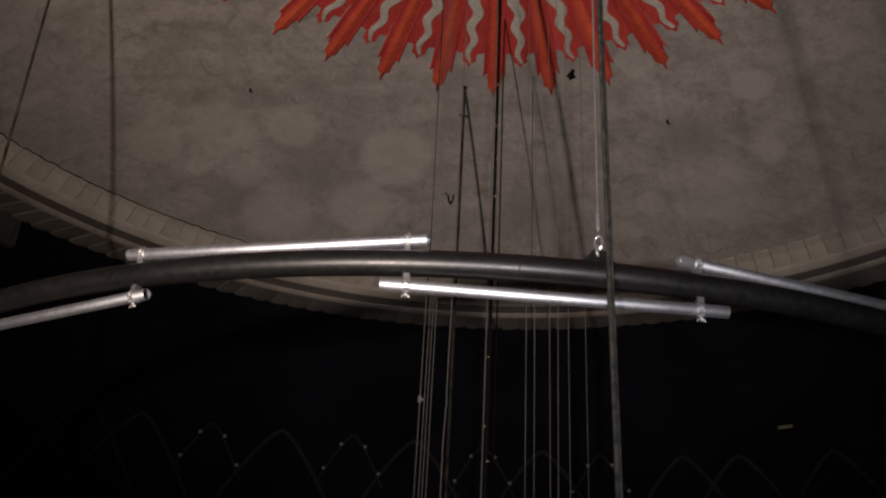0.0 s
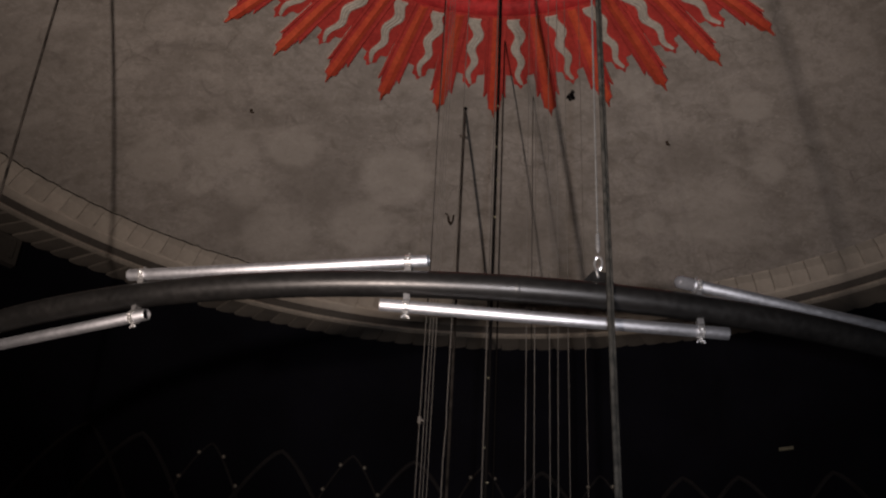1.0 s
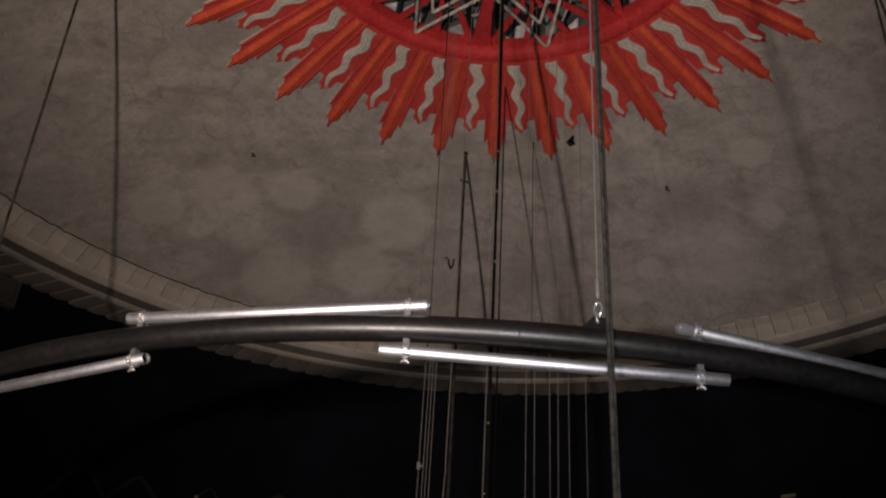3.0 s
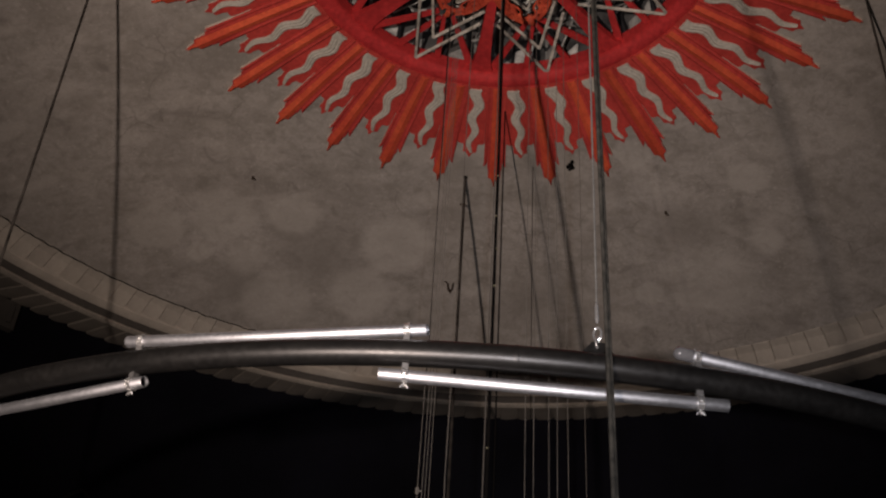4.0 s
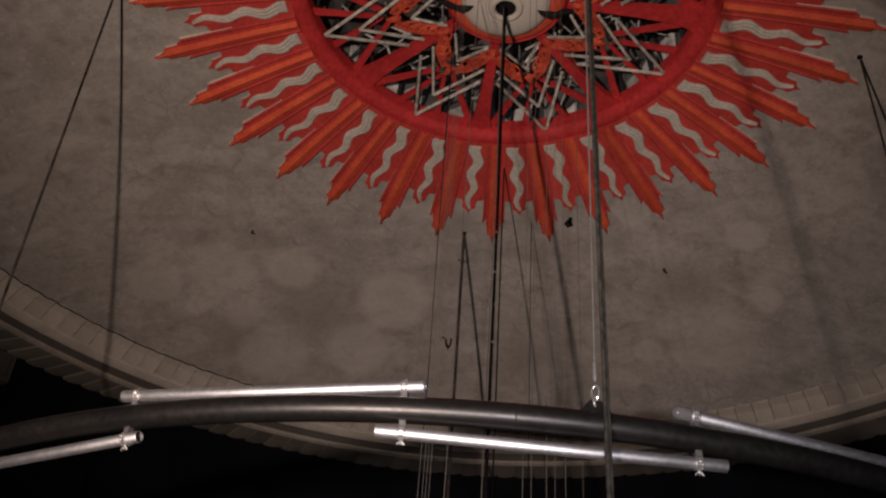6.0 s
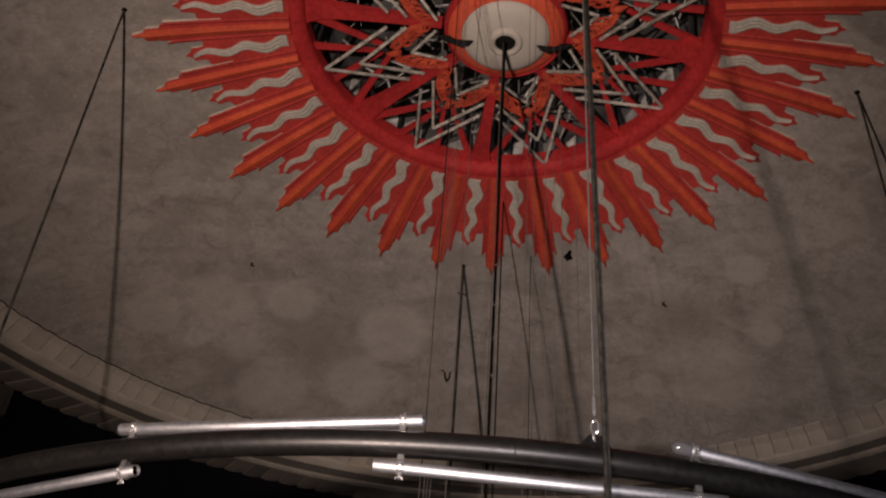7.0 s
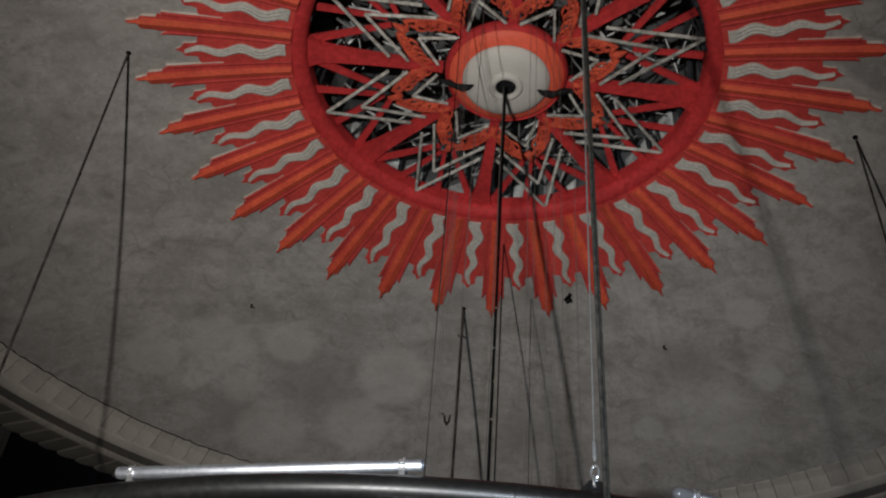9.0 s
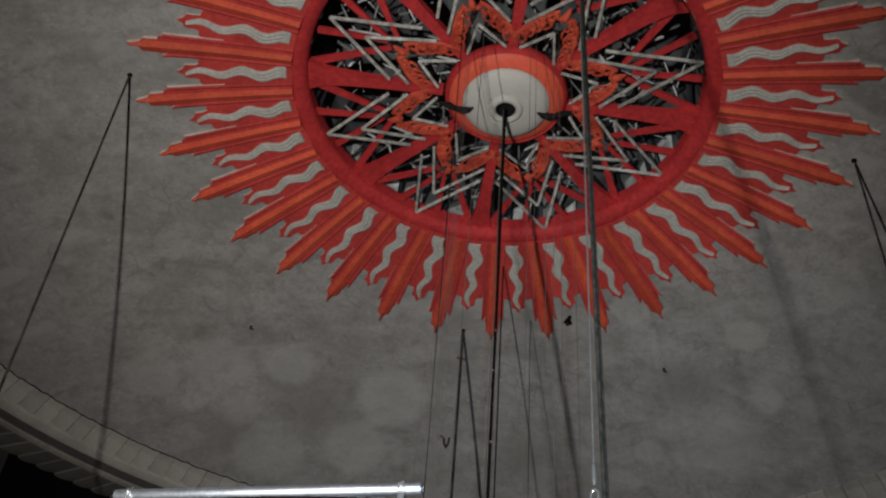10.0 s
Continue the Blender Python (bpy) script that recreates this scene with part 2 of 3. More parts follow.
def slab(bm, corners, thick, up=Vector((0, 0, 1))):
    """A board with the given lower outline, thickened upwards."""
    low = [bm.verts.new(c) for c in corners]
    high = [bm.verts.new(Vector(c) + up * thick) for c in corners]
    bm.faces.new(low), bm.faces.new(high[::-1])
    for i in range(len(low)):
        j = (i + 1) % len(low)
        bm.faces.new((low[i], high[i], high[j], low[j]))
    return bm


# ---- the hall: dome, cornice, black drum, floor ----
rs = [R_HOLE + (R_RIM - R_HOLE) * i / 28 for i in range(29)]
inner = [(r, cap(r)) for r in rs]
dome = put("ceiling", lathe(bmesh.new(), inner + [(r, z + 0.3) for r, z in reversed(inner)] + inner[:1], 180), PLASTER)
tagged(dome, "shallow grey plaster dome with pale patches and damp stains", "ceiling", kind="structure")

Z1, Z2, Z3, Z4 = EYE + 10.06, EYE + 9.66, EYE + 9.43, EYE + 9.72
R2, R3, R4 = 10.60, 10.66, 12.05
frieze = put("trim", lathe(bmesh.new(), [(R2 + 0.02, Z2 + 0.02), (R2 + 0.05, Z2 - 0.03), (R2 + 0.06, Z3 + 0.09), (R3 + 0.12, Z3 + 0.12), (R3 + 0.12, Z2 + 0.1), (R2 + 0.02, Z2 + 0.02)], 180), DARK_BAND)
tagged(frieze, "dark recessed frieze under the ring of stone blocks", "cornice", kind="structure")
ledge = put("trim", lathe(bmesh.new(), [(R3 - 0.03, Z3 + 0.07), (R3 - 0.05, Z3 + 0.05), (R3 - 0.05, Z3 + 0.02), (R3, Z3 - 0.005), (R3 + 0.06, Z3 - 0.012), (R3 + 0.10, Z3 + 0.01), (R3 + 0.10, Z3 + 0.08), (R3 - 0.03, Z3 + 0.07)], 180), MOULD)
tagged(ledge, "narrow rounded stone moulding round the dome", "cornice", kind="structure")
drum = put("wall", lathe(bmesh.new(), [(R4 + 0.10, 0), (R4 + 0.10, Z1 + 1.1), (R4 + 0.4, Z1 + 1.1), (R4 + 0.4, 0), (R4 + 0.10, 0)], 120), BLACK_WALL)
tagged(drum, "round black hall wall under the cornice", "wall", kind="structure")
floor = put("floor", lathe(bmesh.new(), [(0.01, 0), (R4 + 0.4, 0), (R4 + 0.4, -0.2), (0.01, -0.2), (0.01, 0)], 96), FLOOR)
tagged(floor, "dark floor of the round hall", "floor", kind="structure")
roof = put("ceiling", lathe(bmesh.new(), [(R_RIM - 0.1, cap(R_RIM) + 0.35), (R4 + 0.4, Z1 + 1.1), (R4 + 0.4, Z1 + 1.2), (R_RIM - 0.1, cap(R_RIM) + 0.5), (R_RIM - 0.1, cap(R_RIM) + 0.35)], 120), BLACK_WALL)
tagged(roof, "black closure above the cornice", "ceiling", kind="structure")
# lantern void over the rosette's open middle, its lining mottled grey to near black
lantern = put("ceiling", lathe(bmesh.new(), [(R_HOLE + 0.02, cap(R_HOLE) + 0.02), (R_HOLE + 0.02, TOP + 2.4), (0.02, TOP + 2.9), (0.02, TOP + 3.0), (R_HOLE + 0.2, TOP + 2.5), (R_HOLE + 0.2, cap(R_HOLE) + 0.32)], 64), VOID)
tagged(lantern, "mottled dark lining of the space above the rosette", "ceiling", kind="structure")

# faint interlaced pointed arches on the drum, with small studs
R_ARCH = R4 + 0.08


def arch_curve(a, half, apex, drop, steps=12):
    pts = []
    for i in range(-steps, steps + 1):
        u = i / steps
        pts.append(polar(R_ARCH, a + half * u, EYE + apex - drop * abs(u) ** 1.35))
    return pts


def apex_height(a):
    return 6.95 - 0.014 * max(0.0, abs(a - 95) - 5)


for a in (127.5, 122.2, 108.1, 94.2, 80.9, 66.6, 61.1, 52.2):
    arch = thing("pointed_arch", "faint dark pointed arch rib on the black wall", "arch", "arches on the black wall")
    part("rib", tube(bmesh.new(), arch_curve(a, 7.6, apex_height(a), 2.4), 0.05, 6), RIB, arch)
for a in (115.2, 100.7, 87.05, 74.9):
    arch = thing("pointed_arch", "small dark pointed arch rib with four brass studs", "arch", "arches on the black wall")
    part("rib", tube(bmesh.new(), arch_curve(a, 3.4, apex_height(a), 1.15), 0.03, 6), RIB, arch)
    for off, drop in ((-1.25, 0.25), (1.25, 0.25), (-2.85, 0.82), (2.85, 0.82)):
        b = bmesh.new()
        bmesh.ops.create_icosphere(b, subdivisions=2, radius=0.045, matrix=Matrix.Translation(polar(R_ARCH - 0.05, a + off, EYE + apex_height(a) - drop)))
        part("stud", b, BRASS, arch, "dull brass stud")

# ---- the rosette ----
rosette = thing("ceiling_rosette", "huge red and orange carved sun rosette with cream waves", "rosette")


SHIFT = Vector((0.0, -0.108, 0))  # the ring of rays sits a little off the dome's axis


def on_cap(r, a, s, down):
    """A point of the dome's skin at radius r, s metres sideways, lowered by down."""
    p = polar(3.18 + (r - 3.12) * 1.014, a, 0) + SHIFT + Vector((-math.sin(radians(a)), math.cos(radians(a)), 0)) * s
    rr = math.hypot(p.x - AX, p.y - AY)
    return Vector((p.x, p.y, cap(rr) - down))


def strip(a, rows, low, ridge, bare_from=99.0):
    """A carved bar along a ray: rows of (r, left, right), edges hanging low, the middle hanging ridge; its sides stay unpainted past a radius."""
    bm = bmesh.new()
    prev = None
    for r, lft, rgt in rows:
        mid = (lft + rgt) / 2
        vs = [bm.verts.new(on_cap(r, a, s, d)) for s, d in ((lft, -0.02), (lft, low), (mid, ridge), (rgt, low), (rgt, -0.02))]
        if prev:
            for j in range(4):
                f = bm.faces.new((prev[j], prev[j + 1], vs[j + 1], vs[j]))
                f.material_index = 1 if j in (0, 3) and r > bare_from else 0
        else:
            bm.faces.new(vs)
        prev = vs
    bm.faces.new(prev[::-1]).material_index = 1 if bare_from < 90 else 0
    return bm


for k in range(32):
    a = RAY_PHASE + 11.25 * k
    dr = random.uniform(-0.02, 0.02) - 0.075
    rows = [(3.12 + 0.263 * i, -(0.105 + 0.004 * i), 0.105 + 0.004 * i) for i in range(7)]
    lop = random.uniform(-0.012, 0.012)
    rows += [(5.05 + dr, -0.130, 0.130), (5.055 + dr, -0.116, 0.116), (5.25 + dr, -0.112, 0.112), (5.268 + dr, -0.100, 0.096), (5.288 + dr, -0.062, 0.056), (5.33 + dr, -0.036 + lop, 0.034 + lop), (5.39 + dr, -0.022 + lop, 0.020 + lop), (5.46 + dr, -0.006 + lop, 0.004 + lop)]
    ray = part("ray", strip(a, rows, 0.06, 0.082, 5.1), RED, rosette)
    ray.data.materials.append(BARE)
    rows = [(3.13 + 0.29 * i, -(0.068 + 0.003 * i), 0.068 + 0.003 * i) for i in range(7)] + [(5.24 + dr, -0.092, 0.092), (5.272 + dr, -0.05, 0.05), (5.32 + dr, -0.022 + lop, 0.022 + lop), (5.42 + dr, -0.006 + lop, 0.006 + lop)]
    part("ridge", strip(a, rows, 0.074, 0.108), ORANGE, ray, "orange raised ridge")
    for sgn in (-1, 1):
        rows = []
        for r, l, o in ((3.12, 0.104, 0.172), (3.6, 0.112, 0.178), (4.1, 0.119, 0.186), (4.55, 0.127, 0.192), (4.83, 0.132, 0.198), (4.87, 0.150, 0.202), (4.99 + dr, 0.188, 0.206)):
            rows.append((r, *sorted((sgn * l, sgn * o))))
        part("side_bar", strip(a, rows, 0.05, 0.064, 4.4), RED, ray, "red flanking bar").data.materials.append(BARE)
    b = a + 5.625
    rows = [(3.12, -0.150, 0.150), (3.6, -0.182, 0.182), (4.1, -0.220, 0.220), (4.41, -0.245, 0.245), (4.44, -0.222, 0.222), (4.455, -0.135, 0.135), (4.54, -0.118, 0.118), (4.61, -0.125, 0.125), (4.645, -0.112, 0.112), (4.665, -0.06, 0.06), (4.70, -0.035, 0.035), (4.76, -0.004, 0.004)]
    tongue = part("tongue", strip(b, rows, 0.03, 0.036, 4.42), RED, rosette, "red tongue behind a cream wave")
    tongue.data.materials.append(BARE)
    wave = bmesh.new()
    prev = None
    for i in range(49):
        u = i / 48
        r = 3.20 + 1.43 * u
        s = 0.054 * (1 - 0.3 * u) * math.sin(2 * math.pi * 2.45 * u + 0.9)
        h = 0.082 * (1 - u) ** 0.65 + 0.024
        prof = [(-1.0, 0.03), (-0.98, 0.062), (-0.62, 0.073), (-0.34, 0.064), (0, 0.075), (0.34, 0.064), (0.62, 0.073), (0.98, 0.062), (1.0, 0.03)]
        vs = [wave.verts.new(on_cap(r, b, s + h * q, d)) for q, d in prof]
        if prev:
            for j in range(8):
                wave.faces.new((prev[j], prev[j + 1], vs[j + 1], vs[j]))
        else:
            wave.faces.new(vs)
        prev = vs
    wave.faces.new(prev[::-1])
    part("wave", wave, CREAM, tongue, "cream fluted wavy ribbon")

# the great ring round the open middle
RZ = EYE + 11.97
prof = [(2.96, RZ + 0.24)] + [(3.145 + 0.185 * math.cos(t), RZ + 0.04 + 0.145 * math.sin(t)) for t in (3.14, 3.35, 3.6, 3.9, 4.2, 4.5, 4.8, 5.1, 5.4, 5.7, 5.95, 6.28)] + [(3.33, RZ + 0.12), (2.96, RZ + 0.24)]
part("ring", lathe(bmesh.new(), prof, 160, cx=AX + SHIFT.x, cy=AY + SHIFT.y), DEEP_RED, rosette, "deep red rounded ring")

SPOKE_Z = EYE + 12.0
for k in range(8):
    a = STAR_PHASE + 22.5 + 45 * k
    n = Vector((-math.sin(radians(a)), math.cos(radians(a)), 0))
    spoke = bmesh.new()
    out = [(0.92, 0.07), (1.4, 0.075), (2.0, 0.092), (2.5, 0.125), (2.75, 0.165), (3.0, 0.28)]
    cor = [polar(r, a, SPOKE_Z) + n * w for r, w in out] + [polar(r, a, SPOKE_Z) - n * w for r, w in reversed(out)]
    spoke = part("spoke", slab(spoke, cor, 0.12), DEEP_RED, rosette, "deep red flaring spoke", False)
    for sgn in (-1, 1):
        for r0, o0, r1, o1, w in ((1.85, 19.0, 2.93, 3.2, 0.05), (1.95, 21.6, 2.95, 15.0, 0.042)):
            z = SPOKE_Z + 0.07 + 0.05 * (sgn + 1) / 2
            p, q = polar(r0, a + sgn * o0, z), polar(r1, a + sgn * o1, z)
            t = (q - p).normalized().cross(Vector((0, 0, 1)))
            part("prong", slab(bmesh.new(), [p + t * w * 0.7, q + t * w * 1.3, q - t * w * 1.3, p - t * w * 0.7], 0.05), DEEP_RED, spoke, "", False)


def slat(p, q, w, thick, parent):
    d = (q - p).normalized()
    t = d.cross(Vector((0, 0, 1))).normalized() * w
    bm = bmesh.new()
    slab(bm, [p + t, q + t, q - t, p - t], thick)
    bmesh.ops.bevel(bm, geom=bm.edges[:], offset=0.006, segments=1, affect="EDGES")
    return part("slat", bm, SLAT, parent, "weathered off-white slat", False)


def curl_mesh(root, head, sgn, size):
    """A carved leaf: a stem that swells from its root and rolls up at the head."""
    along = head - root
    across = Vector((-along.y, along.x, 0)) * sgn
    pts, rad = [], []
    for i in range(7):
        u = i / 6
        pts.append(root + along * u + across * 0.22 * math.sin(math.pi * u * 0.9) + Vector((0, 0, -0.02 * math.sin(math.pi * u))))
        rad.append((0.022 + 0.012 * u) * size)
    c = pts[-1] - across.normalized() * 0.056 * size
    start = math.atan2(pts[-1].y - c.y, pts[-1].x - c.x)
    for i in range(1, 9):
        u = i / 8
        ang, ra = start + sgn * u * 4.4, 0.056 * size * (1 - 0.55 * u)
        pts.append(c + Vector((math.cos(ang) * ra, math.sin(ang) * ra, -0.035 * u * size)))
        rad.append((0.034 - 0.014 * u) * size)
    return tube(bmesh.new(), pts, rad, 6)


for k in range(8):
    a = STAR_PHASE + 45 * k
    for apex, foot, half, z, w in ((2.88, 1.74, 18.0, -0.05, 0.023), (2.30, 1.45, 18.5, -0.07, 0.022), (1.44, 1.0, 17.0, -0.06, 0.020)):
        tip = polar(apex + (0.1 * max(0.0, math.cos(radians(a))) if apex > 2.5 else 0.0), a + random.uniform(-0.6, 0.6), SPOKE_Z + z)
        for sgn in (-1, 1):
            slat(tip, polar(foot, a + sgn * half, SPOKE_Z + z + random.uniform(0, 0.02)), w, 0.035, rosette)
    # carved leaf curls along the arch between the chevrons, with a drop at its crown
    for sgn in (-1, 1):
        for i in range(5):
            u = (i + 0.4) / 5
            off, r = 1.5 + 18.5 * u, 1.74 - 0.54 * u ** 1.3 + random.uniform(-0.02, 0.02)
            head, root = polar(r, a + sgn * off, SPOKE_Z + 0.02), polar(r - 0.36, a + sgn * (off + 7.0 - 3.0 * u), SPOKE_Z + 0.05)
            part("scroll", curl_mesh(root, head, sgn, random.uniform(1.08, 1.25)), SCROLL, rosette, "orange carved leaf curl")
            if i < 4:
                head, root = polar(r - 0.17, a + sgn * (off + 1.5), SPOKE_Z + 0.0), polar(r - 0.36, a + sgn * (off + 5.5), SPOKE_Z + 0.04)
                part("scroll", curl_mesh(root, head, -sgn, random.uniform(0.6, 0.75)), SCROLL, rosette, "orange carved leaf curl")
    drop = [polar(r, a, SPOKE_Z + z) for r, z in ((1.62, 0.03), (1.70, 0.0), (1.77, 0.0), (1.83, 0.02), (1.87, 0.03))]
    part("drop", tube(bmesh.new(), drop, [0.035, 0.062, 0.05, 0.03, 0.008], 7), SCROLL, rosette, "orange carved drop")

# hub: red bowl rim, cream cup and its collar
HZ, HX, HY = EYE + 12.0, AX + 0.04, AY - 0.05
hub = part("hub", lathe(bmesh.new(), [(0.70, HZ + 0.3), (0.86, HZ + 0.17), (0.90, HZ + 0.06), (0.89, HZ - 0.01), (0.84, HZ - 0.07), (0.77, HZ - 0.118), (0.66, HZ - 0.145), (0.60, HZ - 0.12), (0.60, HZ + 0.2), (0.70, HZ + 0.25)], 64, cx=HX, cy=HY), HUB, rosette, "orange-red hub bowl")
part("rim", lathe(bmesh.new(), [(0.90, HZ + 0.12), (0.93, HZ + 0.06), (0.925, HZ - 0.015), (0.895, HZ - 0.06), (0.872, HZ - 0.082), (0.865, HZ - 0.07), (0.86, HZ + 0.1), (0.90, HZ + 0.12)], 64, cx=HX, cy=HY), DEEP_RED, hub, "deep red outer rim")
part("cup", lathe(bmesh.new(), [(0.61, HZ - 0.10), (0.648, HZ - 0.13), (0.655, HZ - 0.165), (0.64, HZ - 0.195), (0.59, HZ - 0.235), (0.50, HZ - 0.27), (0.38, HZ - 0.29), (0.285, HZ - 0.296), (0.275, HZ - 0.285), (0.26, HZ - 0.287), (0.25, HZ - 0.32), (0.225, HZ - 0.34), (0.185, HZ - 0.343), (0.16, HZ - 0.33), (0.15, HZ - 0.30), (0.14, HZ - 0.15), (0.61, HZ - 0.05)], 64, cx=HX, cy=HY), CUP, hub, "cream plaster cup with a cable hole")
part("socket", lathe(bmesh.new(), [(0.148, HZ - 0.30), (0.135, HZ - 0.15), (0.02, HZ - 0.14)], 24, cx=HX, cy=HY), BLACK, hub)
for sgn in (-1, 1):
    pts = [polar(r, -90 + sgn * a, HZ - d) + Vector((0.04, -0.05, 0)) for r, a, d in ((0.48, 92, 0.29), (0.56, 97, 0.285), (0.66, 99, 0.265), (0.76, 97, 0.25), (0.86, 95, 0.21), (1.0, 94, 0.17))]
    bracket = part("bracket", tube(bmesh.new(), pts, [0.015, 0.045, 0.060, 0.042, 0.055, 0.014], 7), BLACK, hub, "black iron bracket")

# the lantern's foot: pale wall panels, dark posts and leaning struts
foot_wall = thing("wall", "pale broken wall panels and dark posts above the rosette", "wall", kind="structure")
Z_FOOT = cap(R_HOLE) + 0.03
for i in range(48):
    a0 = 7.5 * i + random.uniform(0.0, 1.6)
    a1, high, tilt = a0 + random.uniform(3.2, 6.6), random.uniform(0.35, 1.0), random.uniform(-0.25, 0.25)
    lo, hi = [], []
    for r in (3.06, 3.12):
        lo.append((polar(r, a0, Z_FOOT), polar(r, a1, Z_FOOT)))
        hi.append((polar(r, a0 + random.uniform(-0.6, 0.6), Z_FOOT + high * (1 + tilt)), polar(r, a1, Z_FOOT + high * (1 - tilt))))
    bm = bmesh.new()
    v = [bm.verts.new(p) for p in (*lo[0], *reversed(lo[1]), *hi[0], *reversed(hi[1]))]
    for f in ((0, 1, 2, 3), (7, 6, 5, 4), (0, 4, 5, 1), (1, 5, 6, 2), (2, 6, 7, 3), (3, 7, 4, 0)):
        bm.faces.new([v[q] for q in f])
    part("panel", bm, DEBRIS, foot_wall, "", False)
for i in range(44):
    a0 = 8.2 * i + random.uniform(-2, 2)
    lean = random.uniform(-9, 9)
    part("strut", tube(bmesh.new(), [polar(3.0, a0, Z_FOOT + 0.06), polar(2.9, a0 + lean, Z_FOOT + random.uniform(0.9, 1.7))], random.uniform(0.015, 0.05), 5), BEAM, foot_wall)

# loose slivers of board and lath in the dark space above
for i in range(260):
    r, a = math.sqrt(random.uniform(0.1, 1)) * 2.75, random.uniform(0, 360)
    c = polar(r, a, TOP + random.uniform(0.25, 1.0))
    d = Vector((random.uniform(-1, 1), random.uniform(-1, 1), random.uniform(-0.35, 0.35))).normalized() * random.uniform(0.10, 0.34)
    t = d.cross(Vector((0, 0, 1))).normalized() * random.uniform(0.005, 0.018)
    cor = [c + d + t, c + d * 1.1 - t, c - d - t * 0.7, c - d * 0.9 + t]
    for v in cor:
        v.z = max(v.z, TOP + 0.18)
        off = Vector((v.x - AX, v.y - AY))
        if off.length > 2.85:
            v.x, v.y = AX + off.x / off.length * 2.85, AY + off.y / off.length * 2.85
    board = put("broken_board", slab(bmesh.new(), cor, 0.025), DEBRIS, None, "", False)
    tagged(board, "broken pale lath lodged in the dark above the rosette", "board", "boards above the rosette")

# ---- the lighting ring with its tubes ----
RING_R, RING_Z, TX, TY, PIPE_R = 5.4, EYE + 2.374, -0.026, 0.012, 0.068


def on_ring(a, dz=0.0, dr=0.0):
    c, s = math.cos(radians(a)), math.sin(radians(a))
    return Vector((AX + (RING_R + dr) * c, AY + (RING_R + dr) * s, RING_Z + RING_R * (c * TX + s * TY) + dz))


ring = thing("pipe_ring", "large black steel pipe ring hung from the dome on four lines", "pipe ring")
part("pipe", tube(bmesh.new(), [on_ring(1.5 * i) for i in range(240)], PIPE_R, 20, closed=True), PIPE, ring)
for a in (-91.5, -121.0, -62.0):
    b = bmesh.new()
    pts = [on_ring(a + d) for d in (-0.12, -0.05, 0.05, 0.12)]
    part("weld_seam", tube(b, pts, [PIPE_R, PIPE_R + 0.0012, PIPE_R + 0.0012, PIPE_R], 20, cap_ends=False), PIPE, ring)
HOOK_A = -87.2
LUGS = (HOOK_A, HOOK_A + 90, HOOK_A + 180, HOOK_A + 270)
for a in LUGS:
    t = (on_ring(a + 0.5) - on_ring(a - 0.5)).normalized()
    n = t.cross(Vector((0, 0, 1)))
    c = on_ring(a, PIPE_R - 0.02)
    lug = bmesh.new()
    slab(lug, [c - t * 0.12 - n * 0.008, c - t * 0.075 + Vector((0, 0, 0.03)) - n * 0.008, c - t * 0.03 + Vector((0, 0, 0.085)) - n * 0.008, c + t * 0.03 + Vector((0, 0, 0.085)) - n * 0.008, c + t * 0.075 + Vector((0, 0, 0.03)) - n * 0.008, c + t * 0.12 - n * 0.008], 0.016, n)
    part("lug", lug, PIPE, ring, "black welded hanging plate", False)

TUBE_R = 0.031


